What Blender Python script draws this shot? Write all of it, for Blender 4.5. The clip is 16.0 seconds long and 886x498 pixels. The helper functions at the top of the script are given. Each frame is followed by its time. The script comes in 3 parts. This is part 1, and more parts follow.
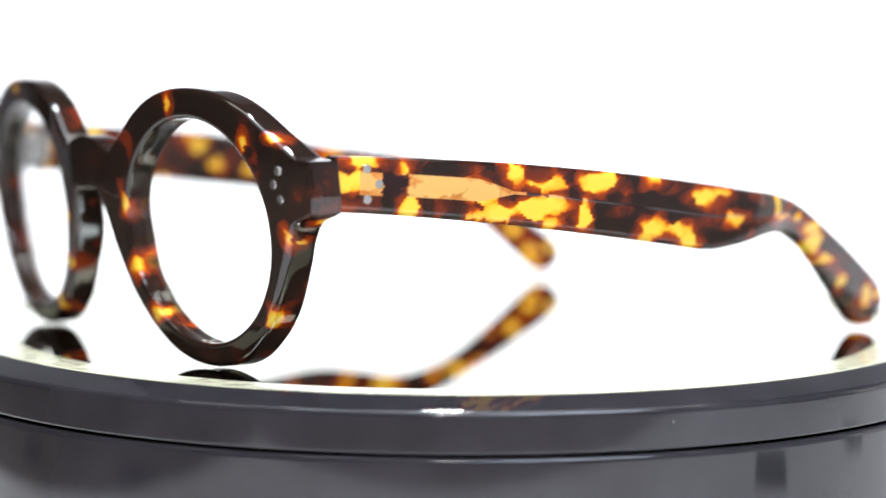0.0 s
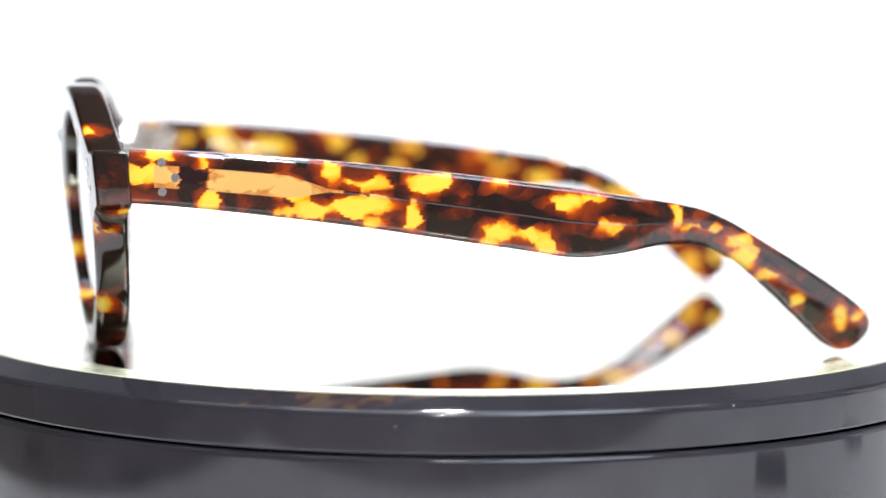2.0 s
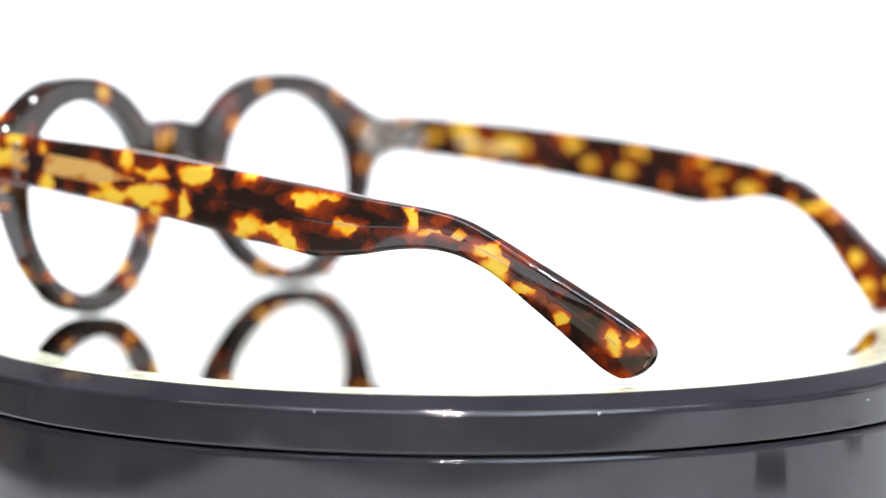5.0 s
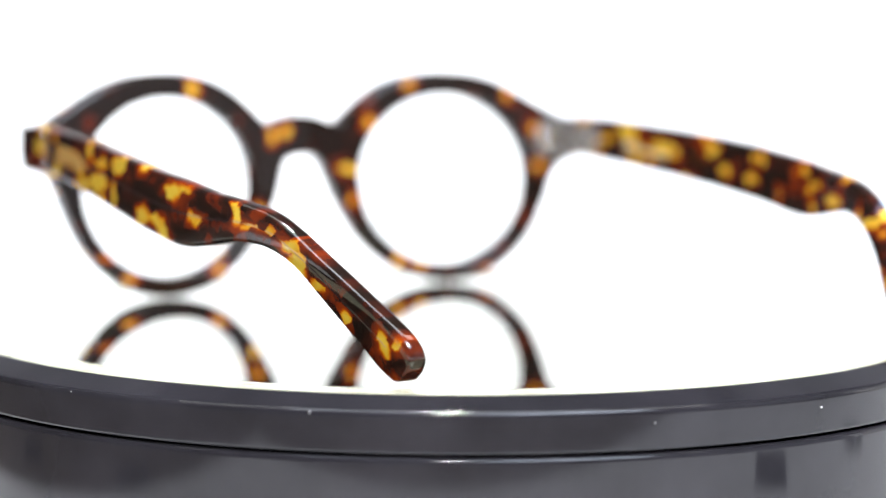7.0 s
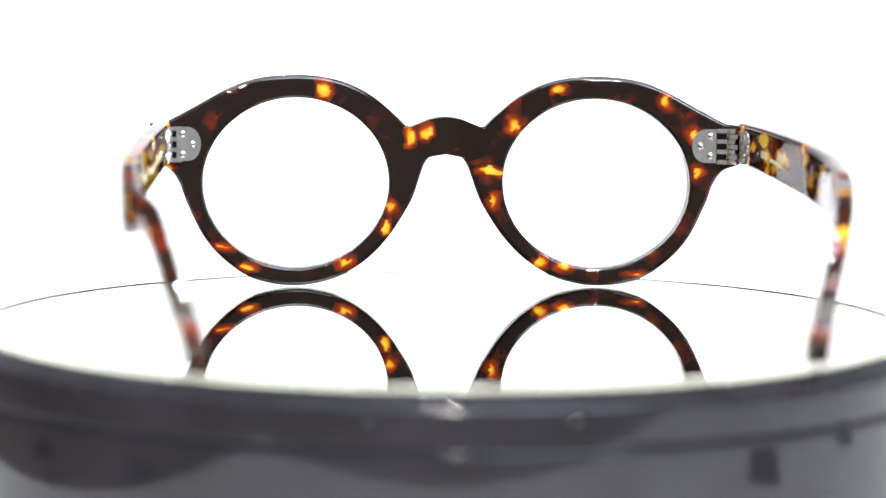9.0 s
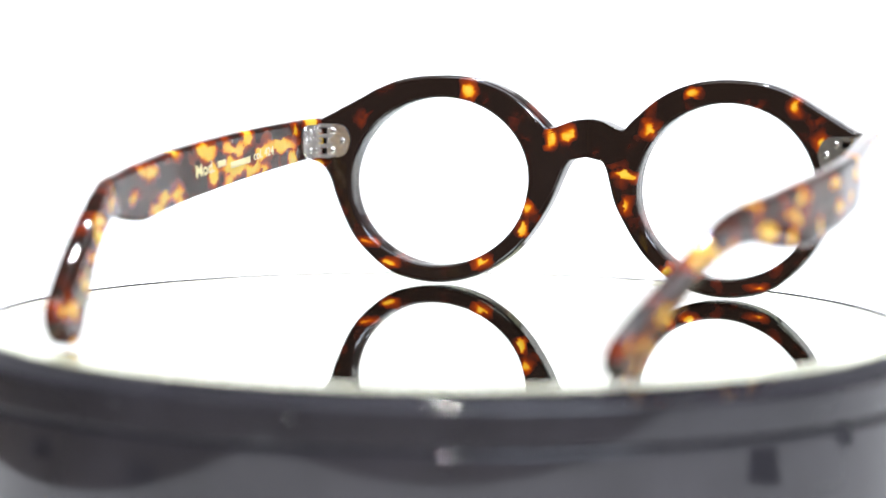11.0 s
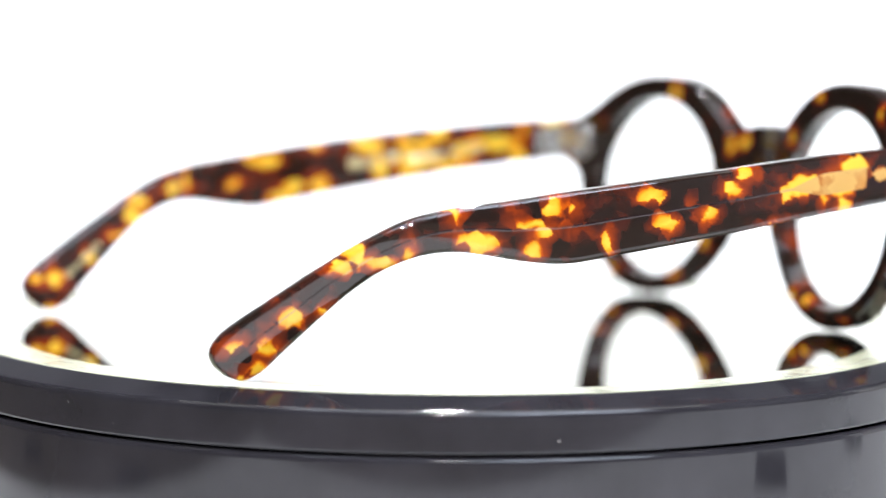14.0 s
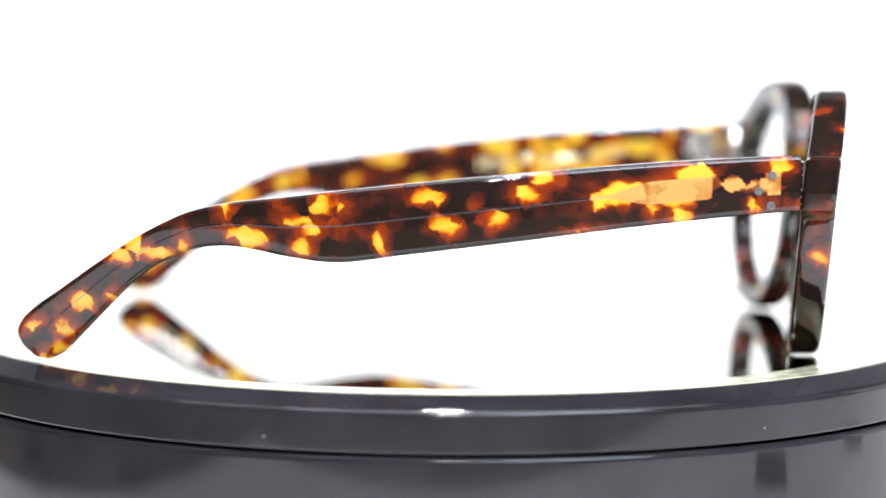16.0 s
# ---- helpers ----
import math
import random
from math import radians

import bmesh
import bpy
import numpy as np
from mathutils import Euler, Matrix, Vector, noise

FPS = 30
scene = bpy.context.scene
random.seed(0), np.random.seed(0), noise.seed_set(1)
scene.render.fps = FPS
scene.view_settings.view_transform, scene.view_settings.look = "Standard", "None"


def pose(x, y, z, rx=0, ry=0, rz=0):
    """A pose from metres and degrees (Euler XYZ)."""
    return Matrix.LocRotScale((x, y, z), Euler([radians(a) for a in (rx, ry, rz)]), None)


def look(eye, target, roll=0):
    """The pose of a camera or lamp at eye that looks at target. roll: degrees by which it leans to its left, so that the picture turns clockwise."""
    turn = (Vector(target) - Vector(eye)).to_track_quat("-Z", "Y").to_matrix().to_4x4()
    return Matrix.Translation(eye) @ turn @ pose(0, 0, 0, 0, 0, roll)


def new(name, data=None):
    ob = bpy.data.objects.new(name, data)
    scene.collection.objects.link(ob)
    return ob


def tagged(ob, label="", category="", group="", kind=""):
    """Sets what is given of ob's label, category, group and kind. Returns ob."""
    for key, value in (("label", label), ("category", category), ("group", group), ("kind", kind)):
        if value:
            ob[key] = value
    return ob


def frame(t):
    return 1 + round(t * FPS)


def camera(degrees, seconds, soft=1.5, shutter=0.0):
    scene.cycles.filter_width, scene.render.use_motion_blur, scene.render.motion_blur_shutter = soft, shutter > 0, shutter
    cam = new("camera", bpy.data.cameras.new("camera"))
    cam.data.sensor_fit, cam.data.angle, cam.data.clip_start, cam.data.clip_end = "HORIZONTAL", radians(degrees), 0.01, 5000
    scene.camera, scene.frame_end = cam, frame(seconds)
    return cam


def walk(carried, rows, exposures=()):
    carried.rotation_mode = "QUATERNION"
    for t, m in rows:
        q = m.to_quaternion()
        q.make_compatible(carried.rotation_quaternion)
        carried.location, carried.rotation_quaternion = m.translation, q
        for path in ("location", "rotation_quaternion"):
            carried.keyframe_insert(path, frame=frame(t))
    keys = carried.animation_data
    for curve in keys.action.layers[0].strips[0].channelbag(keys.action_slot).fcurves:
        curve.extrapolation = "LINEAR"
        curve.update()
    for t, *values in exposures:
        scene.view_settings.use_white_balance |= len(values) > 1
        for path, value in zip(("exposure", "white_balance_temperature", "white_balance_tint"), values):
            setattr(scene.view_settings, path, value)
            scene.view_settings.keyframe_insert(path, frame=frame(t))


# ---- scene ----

# A turning display table before white paper, in an added, unseen room. Metres; the table's axis is the z axis, its
# mirror lies at z = 0.
MM = 0.001
SECONDS = 16.0
RATE = -13.404                      # degrees a second
cam = camera(20.96, SECONDS, 1.5)


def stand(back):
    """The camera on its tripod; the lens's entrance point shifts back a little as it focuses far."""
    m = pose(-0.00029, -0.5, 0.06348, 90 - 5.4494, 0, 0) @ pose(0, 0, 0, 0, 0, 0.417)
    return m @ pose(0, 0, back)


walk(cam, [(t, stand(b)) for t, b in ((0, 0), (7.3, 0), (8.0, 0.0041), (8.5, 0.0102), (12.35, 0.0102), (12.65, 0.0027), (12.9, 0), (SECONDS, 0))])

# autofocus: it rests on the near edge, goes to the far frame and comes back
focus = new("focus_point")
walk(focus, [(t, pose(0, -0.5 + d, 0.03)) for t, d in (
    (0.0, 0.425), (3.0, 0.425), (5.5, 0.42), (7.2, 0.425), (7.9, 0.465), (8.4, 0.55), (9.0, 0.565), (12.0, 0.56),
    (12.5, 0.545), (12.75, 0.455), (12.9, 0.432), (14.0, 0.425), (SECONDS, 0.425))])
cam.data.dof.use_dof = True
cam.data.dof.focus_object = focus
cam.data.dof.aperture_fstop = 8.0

# ---------------------------------------------------------------- light
world = bpy.data.worlds.new("world")
scene.world = world
world.use_nodes = True
world.node_tree.nodes["Background"].inputs[0].default_value = (0.8, 0.9, 1.0, 1)
world.node_tree.nodes["Background"].inputs[1].default_value = 0.05
scene.view_settings.exposure = 0.0


def lamp(name, m, size_x, size_y, watts, colour):
    data = bpy.data.lights.new(name, "AREA")
    data.shape, data.size, data.size_y, data.energy, data.color = "RECTANGLE", size_x, size_y, watts, colour
    ob = new(name, data)
    ob.matrix_world = m
    return tagged(ob, kind="structure")


lamp("strip_light_overhead", look((0, -0.08, 0.98), (0, -0.02, 0)), 0.7, 0.22, 5.5, (0.76, 0.85, 1.0))
# added fill that drives the paper to white; no such lamp is known
lamp("backdrop_fill", look((0, 0.10, 0.95), (0, 0.62, 0.05)), 1.2, 0.2, 5.0, (1.0, 0.985, 0.94))
for lx in (-0.016, 0.016):
    lamp("led_spot", look((lx, 0.30, 0.9), (0, 0, 0)), 0.024, 0.024, 4.0, (1.0, 0.98, 1.0))
for lx in (-0.016, 0.016):
    lamp("led_spot_front", look((lx + 0.02, -0.62, 0.55), (0, 0, 0)), 0.014, 0.014, 4.5, (1.0, 0.98, 1.0))
# added fill from behind the camera, set right to keep the left dimmer
lamp("room_fill", look((0.6, -1.0, 1.76), (0.2, -0.6, 0)), 1.2, 1.0, 78.0, (0.74, 0.83, 1.0))

# ---------------------------------------------------------------- materials


def material(name):
    m = bpy.data.materials.new(name)
    m.use_nodes = True
    return m, m.node_tree.nodes, m.node_tree.links, m.node_tree.nodes["Principled BSDF"]


def ramp(nodes, stops):
    r = nodes.new("ShaderNodeValToRGB")
    while len(r.color_ramp.elements) < len(stops):
        r.color_ramp.elements.new(1)
    for e, (p, c) in zip(r.color_ramp.elements, stops):
        e.position, e.color = p, (*c, 1) if len(c) == 3 else c
    return r


def plain(name, colour, rough=0.4, metal=0.0, scale=400.0, vary=0.15, bump=0.0, coat=0.0):
    m, nodes, links, b = material(name)
    co = nodes.new("ShaderNodeTexCoord")
    n = nodes.new("ShaderNodeTexNoise")
    n.inputs["Scale"].default_value, n.inputs["Detail"].default_value = scale, 6
    links.new(co.outputs["Object"], n.inputs["Vector"])
    lo, hi = [c * (1 - vary) for c in colour], [min(1, c * (1 + vary)) for c in colour]
    r = ramp(nodes, [(0.3, lo), (0.7, hi)])
    links.new(n.outputs["Fac"], r.inputs["Fac"])
    links.new(r.outputs["Color"], b.inputs["Base Color"])
    b.inputs["Roughness"].default_value, b.inputs["Metallic"].default_value = rough, metal
    b.inputs["Coat Weight"].default_value = coat
    if bump:
        bp = nodes.new("ShaderNodeBump")
        bp.inputs["Strength"].default_value, bp.inputs["Distance"].default_value = bump, 0.0002
        links.new(n.outputs["Fac"], bp.inputs["Height"])
        links.new(bp.outputs["Normal"], b.inputs["Normal"])
    return m


def tortoise(name, core=False):
    """Polished acetate: dark brown with amber patches that let light through. The patches lie in the mesh's "amber" field."""
    m, nodes, links, b = material(name)
    out = nodes["Material Output"]
    at = nodes.new("ShaderNodeAttribute")
    at.attribute_name = "amber"
    co = nodes.new("ShaderNodeTexCoord")
    n = nodes.new("ShaderNodeTexNoise")
    n.inputs["Scale"].default_value, n.inputs["Detail"].default_value = 400, 2
    links.new(co.outputs["Object"], n.inputs["Vector"])
    n2 = nodes.new("ShaderNodeTexNoise")
    n2.inputs["Scale"].default_value, n2.inputs["Detail"].default_value = 190, 2
    links.new(co.outputs["Object"], n2.inputs["Vector"])

    def mad(a, k, c):
        x = nodes.new("ShaderNodeMath")
        x.operation = "MULTIPLY_ADD"
        links.new(a, x.inputs[0])
        x.inputs[1].default_value = k
        if isinstance(c, float):
            x.inputs[2].default_value = c
        else:
            links.new(c, x.inputs[2])
        return x.outputs[0]

    # angular flakes inside the patches, their edges slightly torn
    torn = nodes.new("ShaderNodeVectorMath")
    torn.operation = "MULTIPLY_ADD"
    links.new(n.outputs["Color"], torn.inputs[0])
    torn.inputs[1].default_value = (0.0022, 0.0022, 0.0022)
    links.new(co.outputs["Object"], torn.inputs[2])
    flake = nodes.new("ShaderNodeTexVoronoi")
    flake.inputs["Scale"].default_value = 290
    links.new(torn.outputs[0], flake.inputs["Vector"])
    tone = nodes.new("ShaderNodeSeparateColor")
    links.new(flake.outputs["Color"], tone.inputs[0])
    base = mad(n.outputs["Fac"], 0.04, mad(n2.outputs["Fac"], 0.10, mad(at.outputs["Fac"], 1.0, -0.07)))
    fac = mad(tone.outputs[0], 0.05, mad(base, 1.0, -0.03))
    if core:
        stops = [(0.30, (0.016, 0.007, 0.007)), (0.41, (0.18, 0.035, 0.010)), (0.47, (0.50, 0.19, 0.04)), (0.54, (0.74, 0.46, 0.14))]
    else:
        stops = [(0.18, (0.012, 0.007, 0.005)), (0.25, (0.040, 0.010, 0.006)), (0.32, (0.105, 0.016, 0.005)), (0.42, (0.21, 0.028, 0.004)),
                 (0.49, (0.46, 0.075, 0.004)), (0.53, (0.80, 0.23, 0.008)), (0.58, (0.92, 0.46, 0.018)), (0.68, (0.97, 0.68, 0.07))]
    col = ramp(nodes, stops)
    links.new(fac, col.inputs["Fac"])
    nodes.remove(b)
    body = nodes.new("ShaderNodeBsdfDiffuse")
    tr = nodes.new("ShaderNodeBsdfTranslucent")
    for n3 in (body, tr):
        links.new(col.outputs["Color"], n3.inputs["Color"])
    thin = ramp(nodes, [(0.40, (0, 0, 0)), (0.54, (0.44, 0.44, 0.44))])
    links.new(fac, thin.inputs["Fac"])
    mix = nodes.new("ShaderNodeMixShader")
    links.new(thin.outputs["Color"], mix.inputs[0])
    links.new(body.outputs[0], mix.inputs[1])
    links.new(tr.outputs[0], mix.inputs[2])
    fresnel = nodes.new("ShaderNodeFresnel")
    fresnel.inputs["IOR"].default_value = 1.58
    gloss = nodes.new("ShaderNodeBsdfGlossy")
    gloss.inputs["Roughness"].default_value = 0.035
    polish = nodes.new("ShaderNodeMixShader")
    links.new(fresnel.outputs[0], polish.inputs[0])
    links.new(mix.outputs[0], polish.inputs[1])
    links.new(gloss.outputs[0], polish.inputs[2])
    links.new(polish.outputs[0], out.inputs["Surface"])
    return m


def glass(name, colour=(1, 1, 1), ior=1.5):
    m, nodes, links, b = material(name)
    g = nodes.new("ShaderNodeBsdfGlass")
    g.inputs["Color"].default_value, g.inputs["Roughness"].default_value, g.inputs["IOR"].default_value = (*colour, 1), 0.0, ior
    links.new(g.outputs[0], nodes["Material Output"].inputs["Surface"])
    return m


ACETATE = tortoise("tortoiseshell_acetate")
CORE = tortoise("tortoiseshell_over_core_wire", core=True)
LENS = glass("clear_demo_lens", (0.985, 0.99, 0.985), 1.5)
STEEL = plain("nickel_silver", (0.88, 0.86, 0.83), 0.24, 1.0, 300, 0.05)
GOLD = plain("gold_foil_print", (0.95, 0.80, 0.45), 0.35, 0.6, 2500, 0.15)
BLACK = plain("black_gloss_plastic", (0.018, 0.017, 0.020), 0.055, 0.0, 60, 0.25, 0.02)
# near-black: shade of the gap and screw slots, also the patches' borders
GAP = plain("dark_gap", (0.008, 0.008, 0.008), 0.6)
RUBBER = plain("black_rubber", (0.012, 0.012, 0.014), 0.5, 0, 700, 0.3)
SILVER = plain("mirror_silver", (0.50, 0.497, 0.42), 0.0, 1.0, 30, 0.008)
GREENGLASS = plain("green_glass_edge", (0.52, 0.53, 0.37), 0.2, 0.35, 300, 0.12)
BLACK.node_tree.nodes["Principled BSDF"].inputs["IOR"].default_value = 1.42
# colours of unseen room surfaces, picked for the tints that rim and acetate reflect
DIM = plain("reflected_dim_taupe", (0.10, 0.082, 0.066), 0.7, 0, 8, 0.08, 0.1)
SLATE = plain("reflected_slate_blue", (0.16, 0.165, 0.188), 0.7, 0, 8, 0.08, 0.1)
# grey of the unseen ceiling, low so that the bevel reflects dark
CEILING_GREY = plain("dim_ceiling_grey", (0.21, 0.22, 0.26), 0.5, 0, 90, 0.15, 0.05)
# brown of the unseen table, set by how dark the rim's left reflects
WOOD = plain("unseen_table_brown_wood", (0.15, 0.125, 0.102), 0.45, 0, 40, 0.3, 0.06)
PAPER = plain("white_backdrop_paper", (0.86, 0.86, 0.84), 0.7, 0, 35, 0.02, 0.1)
WALL = plain("white_room_paint", (0.68, 0.67, 0.66), 0.7, 0, 8, 0.08, 0.1)
DUST = plain("white_dust", (0.8, 0.8, 0.78), 0.8, 0, 3000, 0.1)

# ---------------------------------------------------------------- mesh helpers


def part(name, bm, mat, parent=None, label="", smooth=True):
    me = bpy.data.meshes.new(name)
    bm.normal_update()
    bm.to_mesh(me)
    bm.free()
    me.materials.append(mat)
    if smooth:
        me.polygons.foreach_set("use_smooth", [True] * len(me.polygons))
    ob = new(name, me)
    ob.parent = parent
    if label:
        tagged(ob, label)
    return ob


def sharp(ob, degrees=35):
    ob.data.set_sharp_from_angle(angle=radians(degrees))
    return ob


def lathe(profile, steps=256, closed=False):
    """Turns a list of (radius, z) round the z axis; long straight stretches get rings near their ends, so that they shade flat."""
    tight = []
    for (r0, z0), (r1, z1) in zip(profile, profile[1:]):
        tight.append((r0, z0))
        if math.hypot(r1 - r0, z1 - z0) > 0.0015:
            e = 0.00008 / math.hypot(r1 - r0, z1 - z0)
            tight += [(r0 + (r1 - r0) * f, z0 + (z1 - z0) * f) for f in (e, 1 - e)]
    profile = tight + [profile[-1]]
    bm = bmesh.new()
    rings = []
    for r, z in profile:
        if r < 1e-9:
            rings.append([bm.verts.new((0, 0, z))] * steps)
        else:
            rings.append([bm.verts.new((r * math.cos(2 * math.pi * i / steps), r * math.sin(2 * math.pi * i / steps), z)) for i in range(steps)])
    pairs = list(zip(rings, rings[1:])) + ([(rings[-1], rings[0])] if closed else [])
    for a, b in pairs:
        for i in range(steps):
            j = (i + 1) % steps
            vs = list(dict.fromkeys((a[i], a[j], b[j], b[i])))
            if len(vs) > 2:
                bm.faces.new(vs)
    bmesh.ops.recalc_face_normals(bm, faces=bm.faces)
    return bm


def box_bm(size, m=Matrix(), bevel=0.0, seg=2):
    bm = bmesh.new()
    bmesh.ops.create_cube(bm, size=1, matrix=m @ Matrix.Diagonal((*size, 1)))
    if bevel:
        bmesh.ops.bevel(bm, geom=bm.edges[:], offset=bevel, segments=seg, affect="EDGES", profile=0.5)
    return bm


def smooth_curve(points, count):
    """A Catmull-Rom curve through the points, at even steps of its parameter."""
    p = np.array(points, float)
    p = np.vstack([2 * p[0] - p[1], p, 2 * p[-1] - p[-2]])
    out = []
    for u in np.linspace(0, len(points) - 1 - 1e-9, count):
        i, f = int(u), u - int(u)
        a, b, c, d = p[i:i + 4]
        out.append(0.5 * (2 * b + (c - a) * f + (2 * a - 5 * b + 4 * c - d) * f * f + (3 * b - a - 3 * c + d) * f ** 3))
    return np.array(out)


def shards(points, size, seed):
    """For each point the middle of its crystal-like cell of that size, and one random number for the whole cell."""
    mid, tone = np.empty((len(points), 3)), np.empty(len(points))
    off = Vector((seed, seed * 1.7, seed * 0.3))
    for k, p in enumerate(points):
        c = noise.voronoi(Vector(p) / size + off)[1][0]
        mid[k] = (c - off) * size
        tone[k] = math.sin(c.x * 12.9898 + c.y * 78.233 + c.z * 37.719) * 43758.5453 % 1.0
    return mid, tone


# amber value by the depth in a patch, mm: a dark red halo, a narrow orange edge, then yellow
EDGE = ((-3.2, -1.9, -1.0, -0.3, 0.02, 0.3, 1.2), (0.05, 0.19, 0.31, 0.41, 0.52, 0.61, 0.72))


def field(bm_object, spots, plane, size=1.0):
    """Writes the "amber" field: how deep each vertex lies in one of the patches, given as (u, v, half width, half height) in mm."""
    me = bm_object.data
    co = np.empty(len(me.vertices) * 3)
    me.vertices.foreach_get("co", co)
    co = co.reshape(-1, 3) / MM
    u, v, w = co[:, plane[0]], co[:, plane[1]], co[:, 3 - plane[0] - plane[1]]
    wob = np.array([noise.noise_vector(Vector((a * 0.28, b * 0.28, c * 0.10))) for a, b, c in zip(u, v, w)])
    wob2 = np.array([noise.noise_vector(Vector((a * 0.6, b * 0.6, c * 0.35 + 7))) for a, b, c in zip(u, v, w)])
    u, v = u + 0.7 * wob[:, 0] + 0.35 * wob2[:, 0], v + 0.6 * wob[:, 1] + 0.35 * wob2[:, 1]
    cells = np.stack([u, v, w * 0.3], 1)
    mid, tone = shards(cells, 2.6, 3.1)
    tone2 = shards(cells, 1.2, 8.7)[1]
    torn = 1.5 * (tone - 0.55) + 0.35 * (tone2 - 0.5)
    cloud = np.array([noise.noise(Vector((a * 0.16, b * 0.24, 5))) for a, b in zip(u, v)])
    u, v = 0.6 * u + 0.4 * mid[:, 0], 0.6 * v + 0.4 * mid[:, 1]
    deep = np.full(len(u), -9.0)                         # mm inside a patch
    for a, b, ra, rb in spots:
        ra, rb = ra * size, rb * size
        d = np.sqrt(((u - a) / (ra + 0.2)) ** 2 + ((v - b) / (rb + 0.2)) ** 2)
        deep = np.maximum(deep, (1 - d) * min(0.5 * (ra + rb), 1.4 * min(ra, rb) + 0.4))
    deep = np.maximum(deep, -1.75 + 1.8 * cloud)
    best = np.interp(deep + torn * np.interp(deep, (-3, -1.6, -0.6, 0.2, 1.5), (0.2, 0.5, 0.9, 0.6, 0.4)), *EDGE)
    at = me.attributes.new("amber", "FLOAT", "POINT")
    at.data.foreach_set("value", best.astype(np.float32))
    return bm_object


# ---------------------------------------------------------------- the setting
FLOOR = -0.060


def sweep():
    """White paper: flat under the turntable, rising in a curve behind it."""
    path = [(-0.335, FLOOR)] + [(0.42 + 0.2 * math.sin(a), FLOOR + 0.2 - 0.2 * math.cos(a)) for a in np.linspace(0, math.pi / 2, 24)] + [(0.62, 0.24)]
    bm = bmesh.new()
    xs = np.linspace(-0.6, 0.6, 7)
    # cut narrower on the left, so that the rim reflects the darker table there
    wide = lambda x, y: (0.37 if y < 0.1 else 0.6) if x < 0 else 0.64 if y < 0.1 else 1.0
    rows = [[bm.verts.new((x * wide(x, y), y, z)) for x in xs] for y, z in path]
    rows += [[bm.verts.new((x * wide(x, y), y + (0.004 if z > 0.1 else 0), z - 0.004)) for x in xs] for y, z in reversed(path)]
    for a, b in zip(rows, rows[1:] + rows[:1]):
        for i in range(len(xs) - 1):
            bm.faces.new((a[i], a[i + 1], b[i + 1], b[i]))
    bmesh.ops.recalc_face_normals(bm, faces=bm.faces)
    return tagged(part("backdrop", bm, PAPER), "seamless white paper backdrop, overexposed", "backdrop", kind="structure")


sweep()
# added out of view: a white card that brightens the right side only
side = lambda name, size, at: tagged(part(name, box_bm(size, pose(*at)), PAPER, smooth=False), "unseen white card wing added to reflect light", "wall", kind="structure")
side("reflector_right", (0.01, 0.62, 0.28), (0.605, 0.31, 0.08))
# an added room, never in view: it only feeds reflections and bounce
room = lambda name, size, at, mat=WALL: tagged(part(name, box_bm(size, pose(*at)), mat, smooth=False), "unseen added room surface, coloured for reflections", "wall", kind="structure")
room("wall_south", (4, 0.1, 2.6), (0, -2.05, 0.5), SLATE)
room("wall_north", (4, 0.1, 2.6), (0, 2.05, 0.5))
room("wall_east", (0.1, 4, 2.6), (2.05, 0, 0.5))
room("wall_west", (0.1, 4, 2.6), (-2.05, 0, 0.5), DIM)
room("floor", (4.2, 4.2, 0.1), (0, 0, -0.85), DIM)
tagged(part("ceiling", box_bm((4.2, 4.2, 0.1), pose(0, 0, 1.85)), CEILING_GREY, smooth=False), "unseen added grey ceiling, kept dim for reflections", "ceiling", kind="structure")
table = tagged(part("table_top", box_bm((1.37, 1.6, 0.03), pose(0.065, -0.05, FLOOR - 0.0205), 0.003), WOOD), "unseen dark brown table top under the paper, dark for the rim's reflections", "table", kind="structure")
LEG = FLOOR - 0.0355 + 0.80
for lx in (-0.56, 0.68):
    for ly in (-0.78, 0.68):
        part("table_leg", box_bm((0.05, 0.05, LEG), pose(lx, ly, -0.80 + LEG / 2), 0.003), WOOD, table)


def patch(x, y, turn, width, length, top=FLOOR):
    """A flat black fabric patch with a stitched border."""
    c = tagged(new("fabric_patch"), "flat black fabric patch lying beside the turning display table", "patch", "patches round the turning table")
    part("pad", box_bm((width, length, 0.0018), pose(0, 0, 0.001), 0.0006), RUBBER, c)
    part("border", box_bm((width * 0.9, length * 0.9, 0.0006), pose(0, 0, 0.0021), 0.0002), GAP, c)
    c.matrix_world = pose(x, y, top, 0, 0, turn)


patch(-0.282, -0.182, -68, 0.040, 0.050, FLOOR - 0.0055)
patch(0.292, -0.160, 73, 0.040, 0.050)
patch(-0.353, -0.037, -98, 0.032, 0.022, FLOOR - 0.0055)
patch(0.353, -0.037, 98, 0.032, 0.022)

# ---------------------------------------------------------------- turning display table
turntable = tagged(new("turntable"), "round black plastic turning display table with mirror top", "turntable")
def arc(cx, cz, r, a0, a1, n=7):
    """Points of a rounded corner in a turned profile, mm."""
    return [((cx + r * math.cos(radians(a))) * MM, (cz + r * math.sin(radians(a))) * MM) for a in np.linspace(a0, a1, n)]


part("base", lathe([(0, -9.3 * MM)] + arc(104.7, -10.3, 1.0, 90, 0) + arc(102.7, -54, 3.0, 0, -90) + [(0, -57 * MM)]), BLACK, turntable)
for a in range(0, 360, 90):
    part("foot", lathe([(0, 0), (8 * MM, 0), (8 * MM, -2 * MM), (7 * MM, -2.5 * MM), (0, -2.5 * MM)], 32), RUBBER, turntable).matrix_local = pose(0, 0, 0, 0, 0, a + 45) @ pose(0.085, 0, -57.5 * MM)
